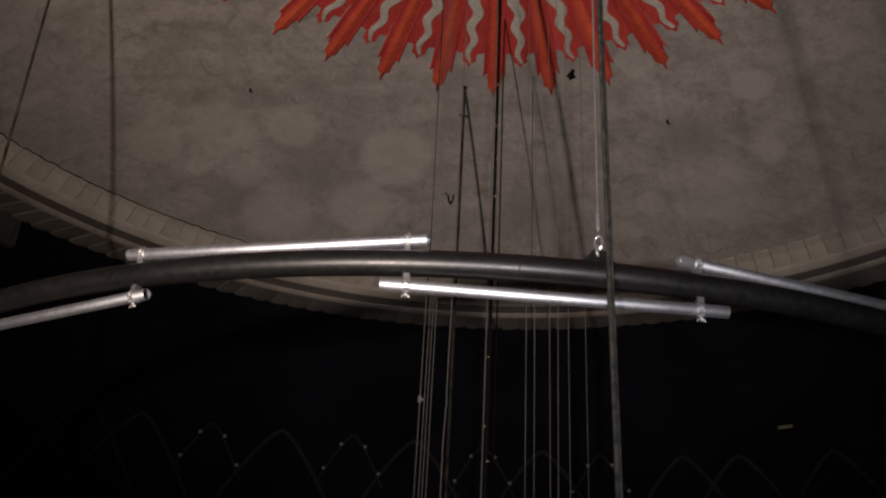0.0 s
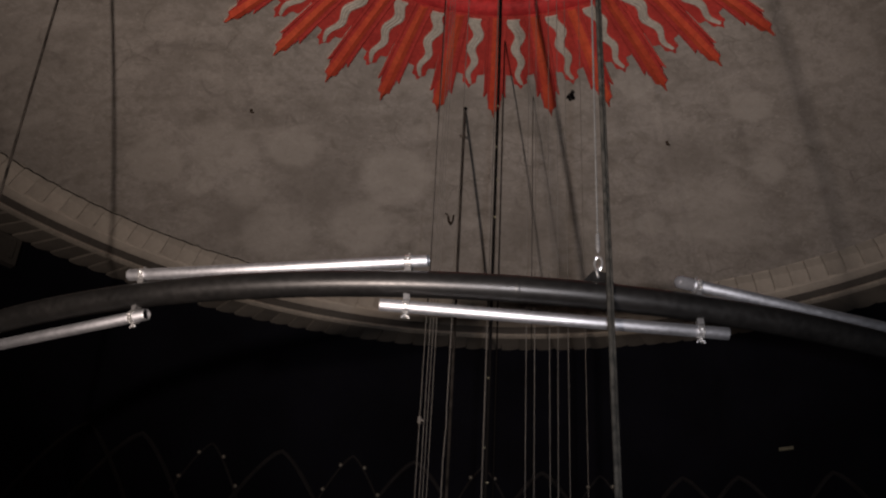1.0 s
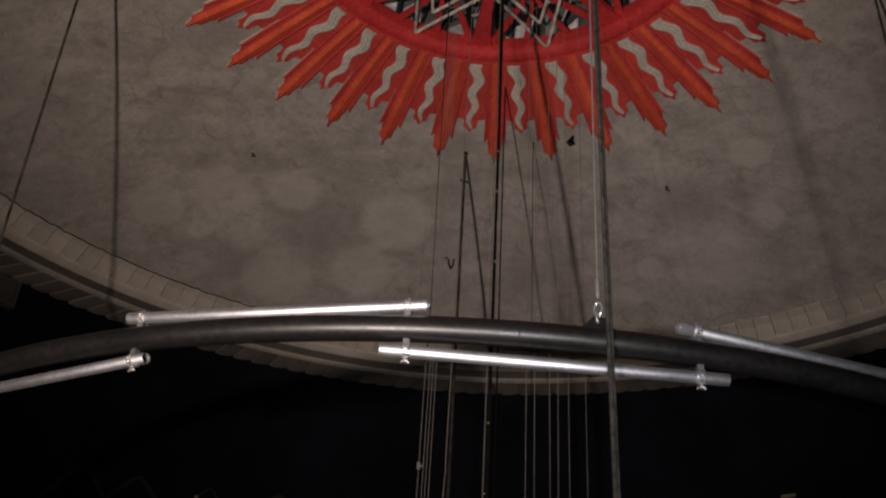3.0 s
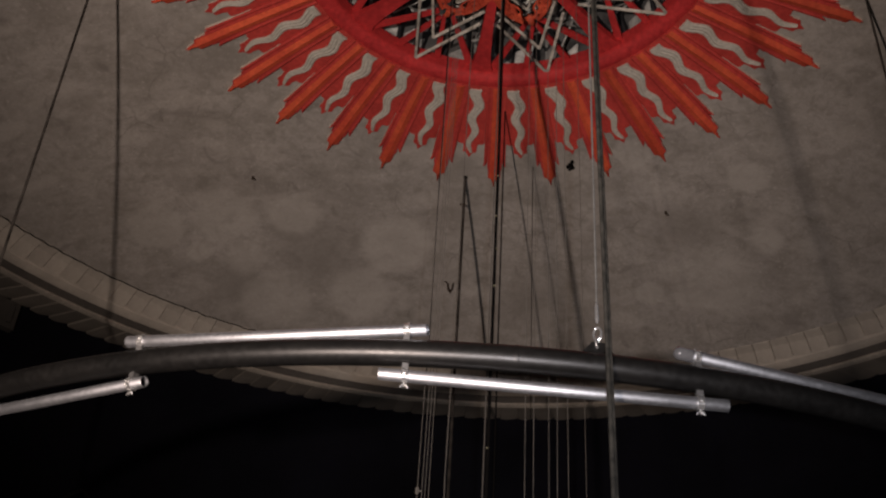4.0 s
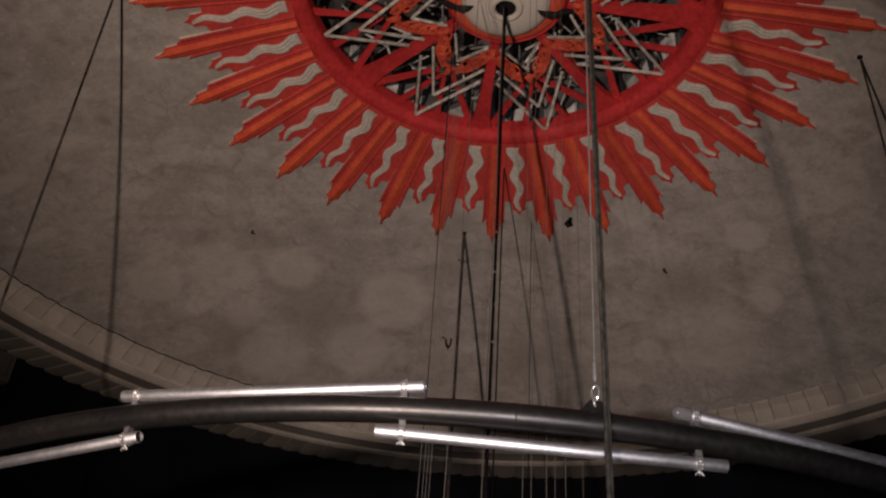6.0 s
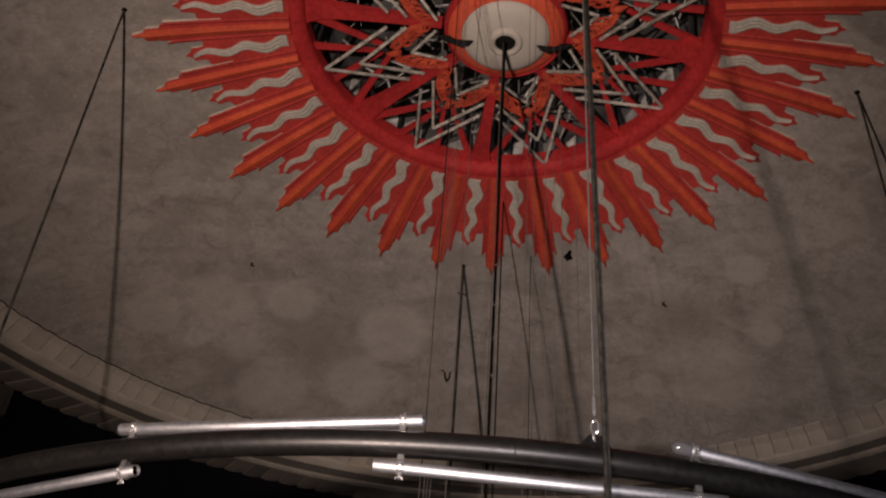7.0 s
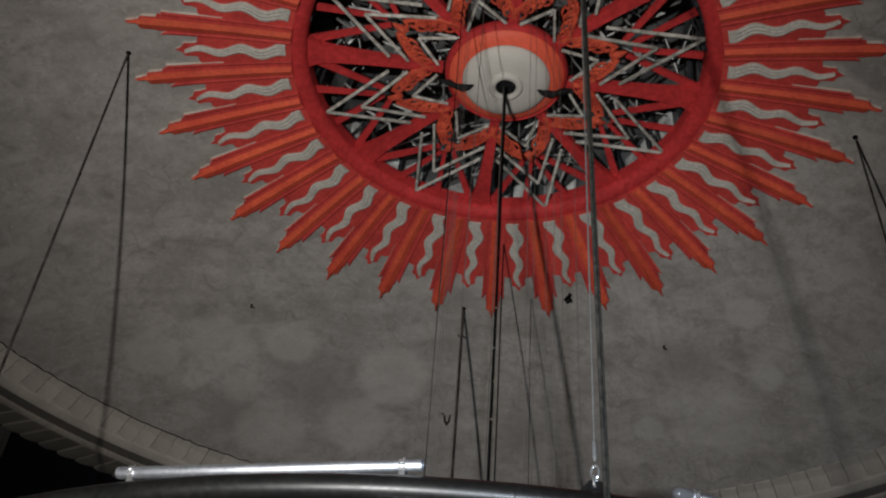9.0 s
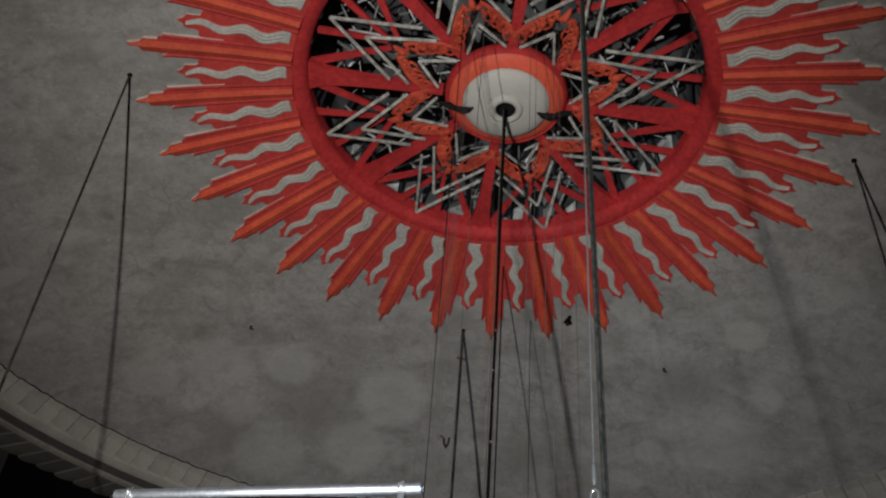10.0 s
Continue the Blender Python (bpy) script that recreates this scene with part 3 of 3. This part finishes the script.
def light_tube(a0, a1, over0, over1, above, capped=False):
    """A straight tube clamped to the ring at two angles, sticking out a little at each end."""
    side = 1 if above else -1
    dz, dr = side * 0.127, 0.0
    p, q = on_ring(a0, dz, dr), on_ring(a1, dz, dr)
    d = (q - p).normalized()
    ob = thing("metal_tube", "bare aluminium tube clamped %s the black pipe ring" % ("on top of" if above else "under"), "tube", "tubes on the ring")
    s, e = p - d * over0, q + d * over1
    bm = bmesh.new()
    tube(bm, [s, s + d * 0.003, e - d * 0.003, e], [TUBE_R - 0.002, TUBE_R, TUBE_R, TUBE_R - 0.002], 24, cap_ends=False)
    tube(bm, [s, e], TUBE_R - 0.004, 24, cap_ends=False)
    part("barrel", bm, ALU, ob)
    if capped:
        cap_bm = tube(bmesh.new(), [s + d * 0.075, s + d * 0.07, s, s - d * 0.016, s - d * 0.024], [TUBE_R, TUBE_R + 0.004, TUBE_R + 0.003, TUBE_R - 0.008, 0.006], 20)
        part("end_cap", cap_bm, CAP, ob, "pale glossy rounded end cap")
    for c in (p, q):
        up = Vector((0, 0, 1))
        t = d.cross(up).normalized()
        cl = bmesh.new()
        tube(cl, [c - d * 0.017, c - d * 0.016, c - d * 0.011, c - d * 0.010, c + d * 0.010, c + d * 0.011, c + d * 0.016, c + d * 0.017], [TUBE_R + q for q in (0.001, 0.007, 0.007, 0.004, 0.004, 0.007, 0.007, 0.001)], 20, cap_ends=False)
        clamp = part("clamp", cl, ZINC, ob, "zinc pipe clamp")
        saddle = bmesh.new()
        w = d * 0.016
        base = c - up * side * (TUBE_R + 0.002)
        slab(saddle, [base - w - t * 0.02, base + w - t * 0.02, base + w + t * 0.02, base - w + t * 0.02], 0.034, up * -side)
        part("saddle", saddle, SADDLE, clamp, "", False)
        # screw with a wing nut away from the pipe
        f = c + up * side * (TUBE_R + 0.004)
        screw = bmesh.new()
        tube(screw, [f, f + up * side * (0.01 if above else 0.028)], 0.004, 8)
        tube(screw, [f + up * side * 0.002, f + up * side * 0.008], 0.008, 8)
        if not above:
            for sg in (-1, 1):
                tube(screw, [f + up * side * 0.010, f + up * side * 0.018 + d * sg * 0.014, f + up * side * 0.028 + d * sg * 0.02], [0.005, 0.006, 0.004], 6)
        part("wing_nut" if not above else "screw", screw, ZINC, clamp)
        for sg in (-1, 1):
            e0 = c - t * sg * (TUBE_R + 0.002)
            ear = slab(bmesh.new(), [e0 - d * 0.012 - up * 0.012, e0 + d * 0.012 - up * 0.012, e0 + d * 0.012 + up * 0.012, e0 - d * 0.012 + up * 0.012], 0.006, -t * sg)
            part("ear", ear, ZINC, clamp, "", False)
            bolt = tube(bmesh.new(), [e0 - t * sg * 0.005, e0 - t * sg * 0.013, e0 - t * sg * 0.015], [0.008, 0.008, 0.005], 6)
            part("bolt", bolt, ZINC, clamp, "bright screw head", False)
    return ob


NA, NB, NC = -113.2, -97.3, -81.85
light_tube(NA, NB, 0.09, 0.10, True)
light_tube(NB, NC, 0.13, 0.14, False)
light_tube(NA - 15.9, NA, 0.12, 0.09, False)
light_tube(NC, NC + 15.6, 0.10, 0.12, True, True)

# ---- hangers and cables ----
def cable(name, label, pts, radius, mat, group="", category="cable", sides=8):
    ob = put(name, tube(bmesh.new(), pts, radius, sides), mat)
    return tagged(ob, label, category, group)


for x, y, z, a in ((-5.0, 9.54, EYE + 11.52, LUGS[3]), (0.24, 15.1, EYE + 11.56, LUGS[2]), (5.83, 10.11, EYE + 11.55, LUGS[1])):
    top = Vector((x, y, z + 0.05))
    foot = on_ring(a, PIPE_R + 0.05)
    h = thing("hanger_rope", "dark rope from the dome down to the pipe ring", "rope", "ring hangers")
    part("rope", tube(bmesh.new(), [top, top.lerp(foot, 0.5), foot], 0.024 if y > 12 else 0.017, 8), HANG, h)
    eye = bmesh.new()
    bmesh.ops.create_uvsphere(eye, u_segments=10, v_segments=6, radius=0.045, matrix=Matrix.Translation(top - Vector((0, 0, 0.04))))
    part("anchor", eye, ROPE, h, "dark anchor in the dome")
    if y > 12:
        tie = top.lerp(foot, 0.075)
        part("knot", tube(bmesh.new(), [tie + Vector((-0.075, 0, 0.03)), tie + Vector((-0.05, 0, 0.0)), tie, tie + Vector((-0.01, 0, -0.05))], [0.012, 0.022, 0.036, 0.024], 7), RUST, h, "rusty wire tie")

# near hanger: bright rod with an eye hook over the lug
eye_at = on_ring(HOOK_A, PIPE_R + 0.075)
rod_top = Vector((eye_at.x + 0.03, eye_at.y, cap(5.4) + 0.02))
rod = thing("hanger_rod", "thin galvanised rod with a bright eye hook", "rod", "ring hangers")
part("rod", tube(bmesh.new(), [rod_top, eye_at + Vector((0, 0, 0.16))], 0.0055, 10), STEEL_ROD, rod)
part("turnbuckle", tube(bmesh.new(), [eye_at + Vector((0, 0, 0.10)), eye_at + Vector((0, 0, 0.12)), eye_at + Vector((0, 0, 0.2)), eye_at + Vector((0, 0, 0.22))], [0.006, 0.012, 0.012, 0.006], 10), ZINC, rod)
loop = [eye_at + Vector((0.017 * math.sin(2 * math.pi * i / 20), -0.012 * math.sin(2 * math.pi * i / 20), 0.040 + 0.036 * math.cos(2 * math.pi * i / 20))) for i in range(20)]
part("hook", tube(bmesh.new(), loop, 0.0072, 8, closed=True), ZINC, rod, "bright steel eye hook")
loop = [eye_at + Vector((0.012 * math.sin(2 * math.pi * i / 16), 0.02 * math.sin(2 * math.pi * i / 16), -0.012 + 0.03 * math.cos(2 * math.pi * i / 16))) for i in range(16)]
part("shackle", tube(bmesh.new(), loop, 0.007, 8, closed=True), ZINC, rod)

# doubled dark rope falling in front of the ring
r_top, r_bot = Vector((0.750, 4.345, cap(5.50) + 0.02)), Vector((0.832, 4.345, 0.0))
pull = put("pull_rope", tube(bmesh.new(), [r_top, r_bot], 0.0115, 8), PULL)
tagged(pull, "dark pull rope falling from the dome to the floor", "rope", "pull ropes")
pull = put("pull_rope", tube(bmesh.new(), [r_top + Vector((0.021, 0.012, 0)), r_bot + Vector((0.014, 0.012, 0))], 0.0095, 8), PULL)
tagged(pull, "dark pull rope falling from the dome to the floor", "rope", "pull ropes")

# main cable on the axis, with its companion line and clips
cx, cy = AX + 0.03, AY
main = thing("main_cable", "black cable hanging from the rosette's hub, with yellowed clips", "cable")
part("cable", tube(bmesh.new(), [Vector((cx, cy, HZ - 0.25)), Vector((cx + 0.01, cy, EYE + 8.0)), Vector((cx, cy, EYE + 4.0)), Vector((cx - 0.02, cy, 0.0))], [0.028, 0.019, 0.018, 0.018], 8), ROPE, main)
part("line", tube(bmesh.new(), [Vector((cx - 0.02, cy - 0.05, HZ - 0.3)), Vector((cx - 0.035, cy - 0.02, EYE + 6.0)), Vector((cx - 0.05, cy, 0.0))], 0.007, 6), WIRE, main)
for i in range(9):
    z = EYE + 2.8 + 0.6 * i + random.uniform(-0.22, 0.22)
    b = bmesh.new()
    bmesh.ops.create_cube(b, size=1, matrix=Matrix.Translation((cx + random.uniform(-0.03, 0.03), cy - 0.03, z)) @ Matrix.Diagonal((0.024, 0.024, 0.013, 1)))
    part("clip", b, TAG, main, "yellowed plastic clip", False)

# small pale plate on the dark wall
pa = radians(56.3)
pc, pt = polar(R4 + 0.06, 56.3, EYE + 7.04), Vector((-math.sin(pa), math.cos(pa), 0))
plate_bm = slab(bmesh.new(), [pc - pt * 0.15 - Vector((0, 0, 0.035)), pc + pt * 0.15 - Vector((0, 0, 0.035)), pc + pt * 0.15 + Vector((0, 0, 0.035)), pc - pt * 0.15 + Vector((0, 0, 0.035))], 0.05, Vector((math.cos(pa), math.sin(pa), 0)))
bmesh.ops.bevel(plate_bm, geom=plate_bm.edges[:], offset=0.006, segments=1, affect="EDGES")
tagged(put("wall_plate", plate_bm, TAG, smooth=False), "small dull yellowish plate on the black wall", "plate")

# thin lamp wires in two bundles
WY = 8.2
cable("lamp_cable", "thicker dark cable hanging among the pale wires", [Vector((-0.165, WY + 0.1, EYE + 11.95)), Vector((-0.12, WY + 0.1, EYE + 4.5)), Vector((-0.16, WY + 0.1, 0.0))], 0.006, ROPE, "", "cable", 6)
for x, lean in ((-0.125, 0.0), (-0.077, -0.02), (-0.050, -0.02), (-0.030, 0.0)):
    cable("lamp_wire", "thin pale wire hanging from the rosette", [Vector((x, WY, EYE + 11.95)), Vector((x + lean * 0.3, WY, EYE + 5)), Vector((x + lean, WY, 0.0))], 0.0029, WIRE, "lamp wires", "wire", 6)
for x, lean in ((0.765, 0.02), (0.841, 0.015), (0.967, 0.03), (1.068, -0.03), (1.143, 0.01), (1.299, 0.0)):
    cable("lamp_wire", "thin pale wire hanging from the rosette", [Vector((x, WY, EYE + 11.95)), Vector((x + lean * 0.3, WY, EYE + 5)), Vector((x + lean, WY, 0.0))], 0.0029, WIRE, "lamp wires", "wire", 6)

sleeve = tube(bmesh.new(), [Vector((-0.127, WY, EYE + z)) for z in (2.93, 2.94, 2.99, 3.0)], [0.006, 0.016, 0.016, 0.006], 8)
tube(sleeve, [Vector((-0.127, WY, EYE + 2.965)), Vector((-0.09, WY - 0.005, EYE + 2.96))], 0.008, 6)
tagged(put("wire_sleeve", sleeve, WIRE), "small grey sleeve clamped on a thin hanging wire", "sleeve")
kinked = [Vector((0.130, WY, EYE + 11.95)), Vector((0.107, WY, EYE + 4.2)), Vector((0.099, WY, EYE + 3.06)), Vector((0.103, WY, EYE + 2.92)), Vector((0.098, WY, EYE + 2.86)), Vector((0.089, WY, EYE + 2.6)), Vector((0.085, WY, 0.0))]
cable("lamp_wire", "thin pale wire with a kink, hanging beside the others", kinked, 0.0042, WIRE, "lamp wires", "wire", 6)
cable("dome_rope", "dark rope hanging from the rosette's rays behind the main cable", [Vector((0.84, 13.42, cap(3.60) + 0.02)), Vector((0.84, 13.42, 0.0))], 0.012, ROPE, "", "rope", 6)
cable("dome_wire", "thin dark wire hanging from the dome beside the rosette", [Vector((1.463, 14.70, cap(4.95) + 0.02)), Vector((1.47, 14.70, 0.0))], 0.006, ROPE, "", "wire", 6)

# small fixings left in the plaster: a knot of iron, two rusty stubs and a bent hook
def at_cap(x, y, down=0.0):
    return Vector((x, y, cap(math.hypot(x - AX, y - AY)) - down))


knot = bmesh.new()
for dx, dy, size in ((0.0, 0.0, 0.062), (0.045, 0.06, 0.05), (-0.04, 0.05, 0.045), (0.02, -0.075, 0.045), (0.0, 0.11, 0.035)):
    bmesh.ops.create_icosphere(knot, subdivisions=1, radius=size, matrix=Matrix.Translation(at_cap(2.14 + dx, 14.58 + dy, 0.01)) @ Matrix.Diagonal((1, 1, 0.8, 1)))
tagged(put("ceiling_fixing", knot, ROPE), "dark knot of iron fixings in the dome plaster", "fixing", "fixings in the dome")
for x, y in ((-3.69, 15.07), (4.04, 15.38)):
    stub = tube(bmesh.new(), [at_cap(x, y, -0.02), at_cap(x, y, 0.05), at_cap(x + 0.05, y + 0.01, 0.06)], [0.03, 0.026, 0.016], 7)
    tagged(put("ceiling_fixing", stub, RUST), "small rusty iron stub in the dome plaster", "fixing", "fixings in the dome")
hook = tube(bmesh.new(), [at_cap(0.045, 17.78, 0.02), at_cap(0.06, 17.90, 0.04), at_cap(0.10, 17.98, 0.05), at_cap(0.14, 17.90, 0.04), at_cap(0.155, 17.76, 0.02)], [0.02, 0.026, 0.026, 0.022, 0.018], 7)
tube(hook, [at_cap(0.10, 17.96, 0.05), at_cap(0.10, 17.96, -0.03)], 0.016, 6)
tube(hook, [at_cap(0.03, 17.76, 0.01), at_cap(-0.03, 17.74, 0.01)], 0.018, 6)
tagged(put("ceiling_fixing", hook, RUST), "bent rusty hook in the dome plaster", "fixing", "fixings in the dome")

# cable stapled along the dome's edge
pts = [polar(R_RIM - 0.02 + random.uniform(-0.012, 0.012), 93 + 0.6 * i, cap(R_RIM) - 0.02 + random.uniform(-0.014, 0.014)) for i in range(150)]
edge = put("edge_cable", tube(bmesh.new(), pts, 0.012, 6), ROPE)
tagged(edge, "thin dark cable stapled along the edge of the dome", "cable")

# ---- pieces: cornice blocks and soffit tiles ----
band = thing("trim", "ring of pale stone blocks at the foot of the dome", "cornice", kind="structure")
step = 2.0


def block_mesh(name, prof, half, mat):
    """One piece between two radial joints: prof is its (radius, z) outline, closed."""
    bm = bmesh.new()
    sides = []
    for a in (-half, half):
        sides.append([bm.verts.new((r * math.cos(radians(a)), r * math.sin(radians(a)), z)) for r, z in prof])
    for j in range(len(prof)):
        i = (j + 1) % len(prof)
        bm.faces.new((sides[0][j], sides[0][i], sides[1][i], sides[1][j]))
    bm.faces.new(sides[0]), bm.faces.new(sides[1][::-1])
    bmesh.ops.recalc_face_normals(bm, faces=bm.faces)
    me = bpy.data.meshes.new(name)
    bm.to_mesh(me)
    bm.free()
    me.materials.append(mat)
    return me


block = block_mesh("block", [(R_RIM - 0.01, Z1 - 0.01), (R_RIM + 0.14, Z1 - 0.085), (R2 - 0.15, Z2 + 0.105), (R2 - 0.13, Z2 + 0.2), (R_RIM - 0.01, Z1 + 0.2)], 0.94, STONE)
# mortar bed behind the blocks and the plain sill that closes them below
bed = put("trim", lathe(bmesh.new(), [(R_RIM + 0.0, Z1 + 0.025), (R_RIM + 0.15, Z1 - 0.055), (R2 - 0.13, Z2 + 0.13), (R2 - 0.10, Z2 + 0.22), (R_RIM + 0.0, Z1 + 0.22), (R_RIM + 0.0, Z1 + 0.025)], 180), MOULD)
tagged(bed, "brown mortar bed behind the ring of stone blocks", "cornice", kind="structure")
sill = put("trim", lathe(bmesh.new(), [(R2 - 0.155, Z2 + 0.115), (R2 - 0.14, Z2 + 0.075), (R2 - 0.09, Z2 + 0.045), (R2 - 0.02, Z2 + 0.012), (R2 + 0.03, Z2), (R2 + 0.03, Z2 + 0.2), (R2 - 0.15, Z2 + 0.2), (R2 - 0.155, Z2 + 0.115)], 180), STONE)
tagged(sill, "plain pale stone sill under the ring of blocks", "cornice", kind="structure")
BLOCK_AT = Matrix.Translation((R_RIM + 0.25, 0, Z1 - 0.1))
for i in range(180):
    ob = new("block", block)
    ob.parent = band
    ob.matrix_world = Matrix.Translation((AX, AY, random.uniform(-0.014, 0.014))) @ Matrix.Rotation(radians(step * i), 4, "Z") @ BLOCK_AT @ Matrix.Rotation(radians(random.uniform(3.0, 8.0)), 4, "X") @ BLOCK_AT.inverted()
soffit = thing("trim", "ring of slanting brown soffit tiles with a toothed outer edge", "cornice", kind="structure")


def tile_mesh():
    """A soffit tile, lower on one side, with a rounded outer end."""
    bm = bmesh.new()
    low, high = [], []
    for i in range(7):
        u = i / 6
        a = radians(-0.98 + 1.96 * u)
        end = R4 - 0.04 + 0.06 * math.sin(math.pi * u)
        drop = 0.038 * u
        for r, row in ((R3 + 0.06, low), (end, high)):
            row.append((bm.verts.new((r * math.cos(a), r * math.sin(a), (Z3 if row is low else Z4) + 0.04 - drop)), bm.verts.new((r * math.cos(a), r * math.sin(a), Z4 + 0.16))))
    for i in range(6):
        p, q, s, t = low[i], low[i + 1], high[i + 1], high[i]
        bm.faces.new((p[0], q[0], s[0], t[0]))
        bm.faces.new((p[1], t[1], s[1], q[1]))
        bm.faces.new((t[0], s[0], s[1], t[1]))
        bm.faces.new((p[0], p[1], q[1], q[0]))
    for i in (0, 6):
        bm.faces.new((low[i][0], high[i][0], high[i][1], low[i][1]))
    bmesh.ops.recalc_face_normals(bm, faces=bm.faces)
    me = bpy.data.meshes.new("tile")
    bm.to_mesh(me)
    bm.free()
    me.materials.append(SOFFIT)
    return me


tile = tile_mesh()
for i in range(180):
    ob = new("tile", tile)
    ob.parent = soffit
    ob.matrix_world = Matrix.Translation((AX, AY, random.uniform(-0.006, 0.006))) @ Matrix.Rotation(radians(step * i + 0.4), 4, "Z")

# two lit piers that reach down from the soffit
for a0, a1 in ((138.4, 142.5), (40.0, 44.5)):
    pier = thing("wall_pier", "brown plaster pier under the cornice with a recessed panel", "pier", "piers under the cornice")
    bm = bmesh.new()
    lathe(bm, [(R4 - 0.10, Z4 - 0.02), (R4 - 0.10, Z4 - 0.6), (R4 + 0.08, Z4 - 0.6), (R4 + 0.08, Z4 - 0.02), (R4 - 0.10, Z4 - 0.02)], 6, a0, a1)
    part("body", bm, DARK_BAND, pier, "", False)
    bm = bmesh.new()
    lathe(bm, [(R4 - 0.16, Z4 - 0.12), (R4 - 0.16, Z4 - 0.5), (R4 - 0.09, Z4 - 0.5), (R4 - 0.09, Z4 - 0.12), (R4 - 0.16, Z4 - 0.12)], 4, a0 + 0.6, a0 + 1.0)
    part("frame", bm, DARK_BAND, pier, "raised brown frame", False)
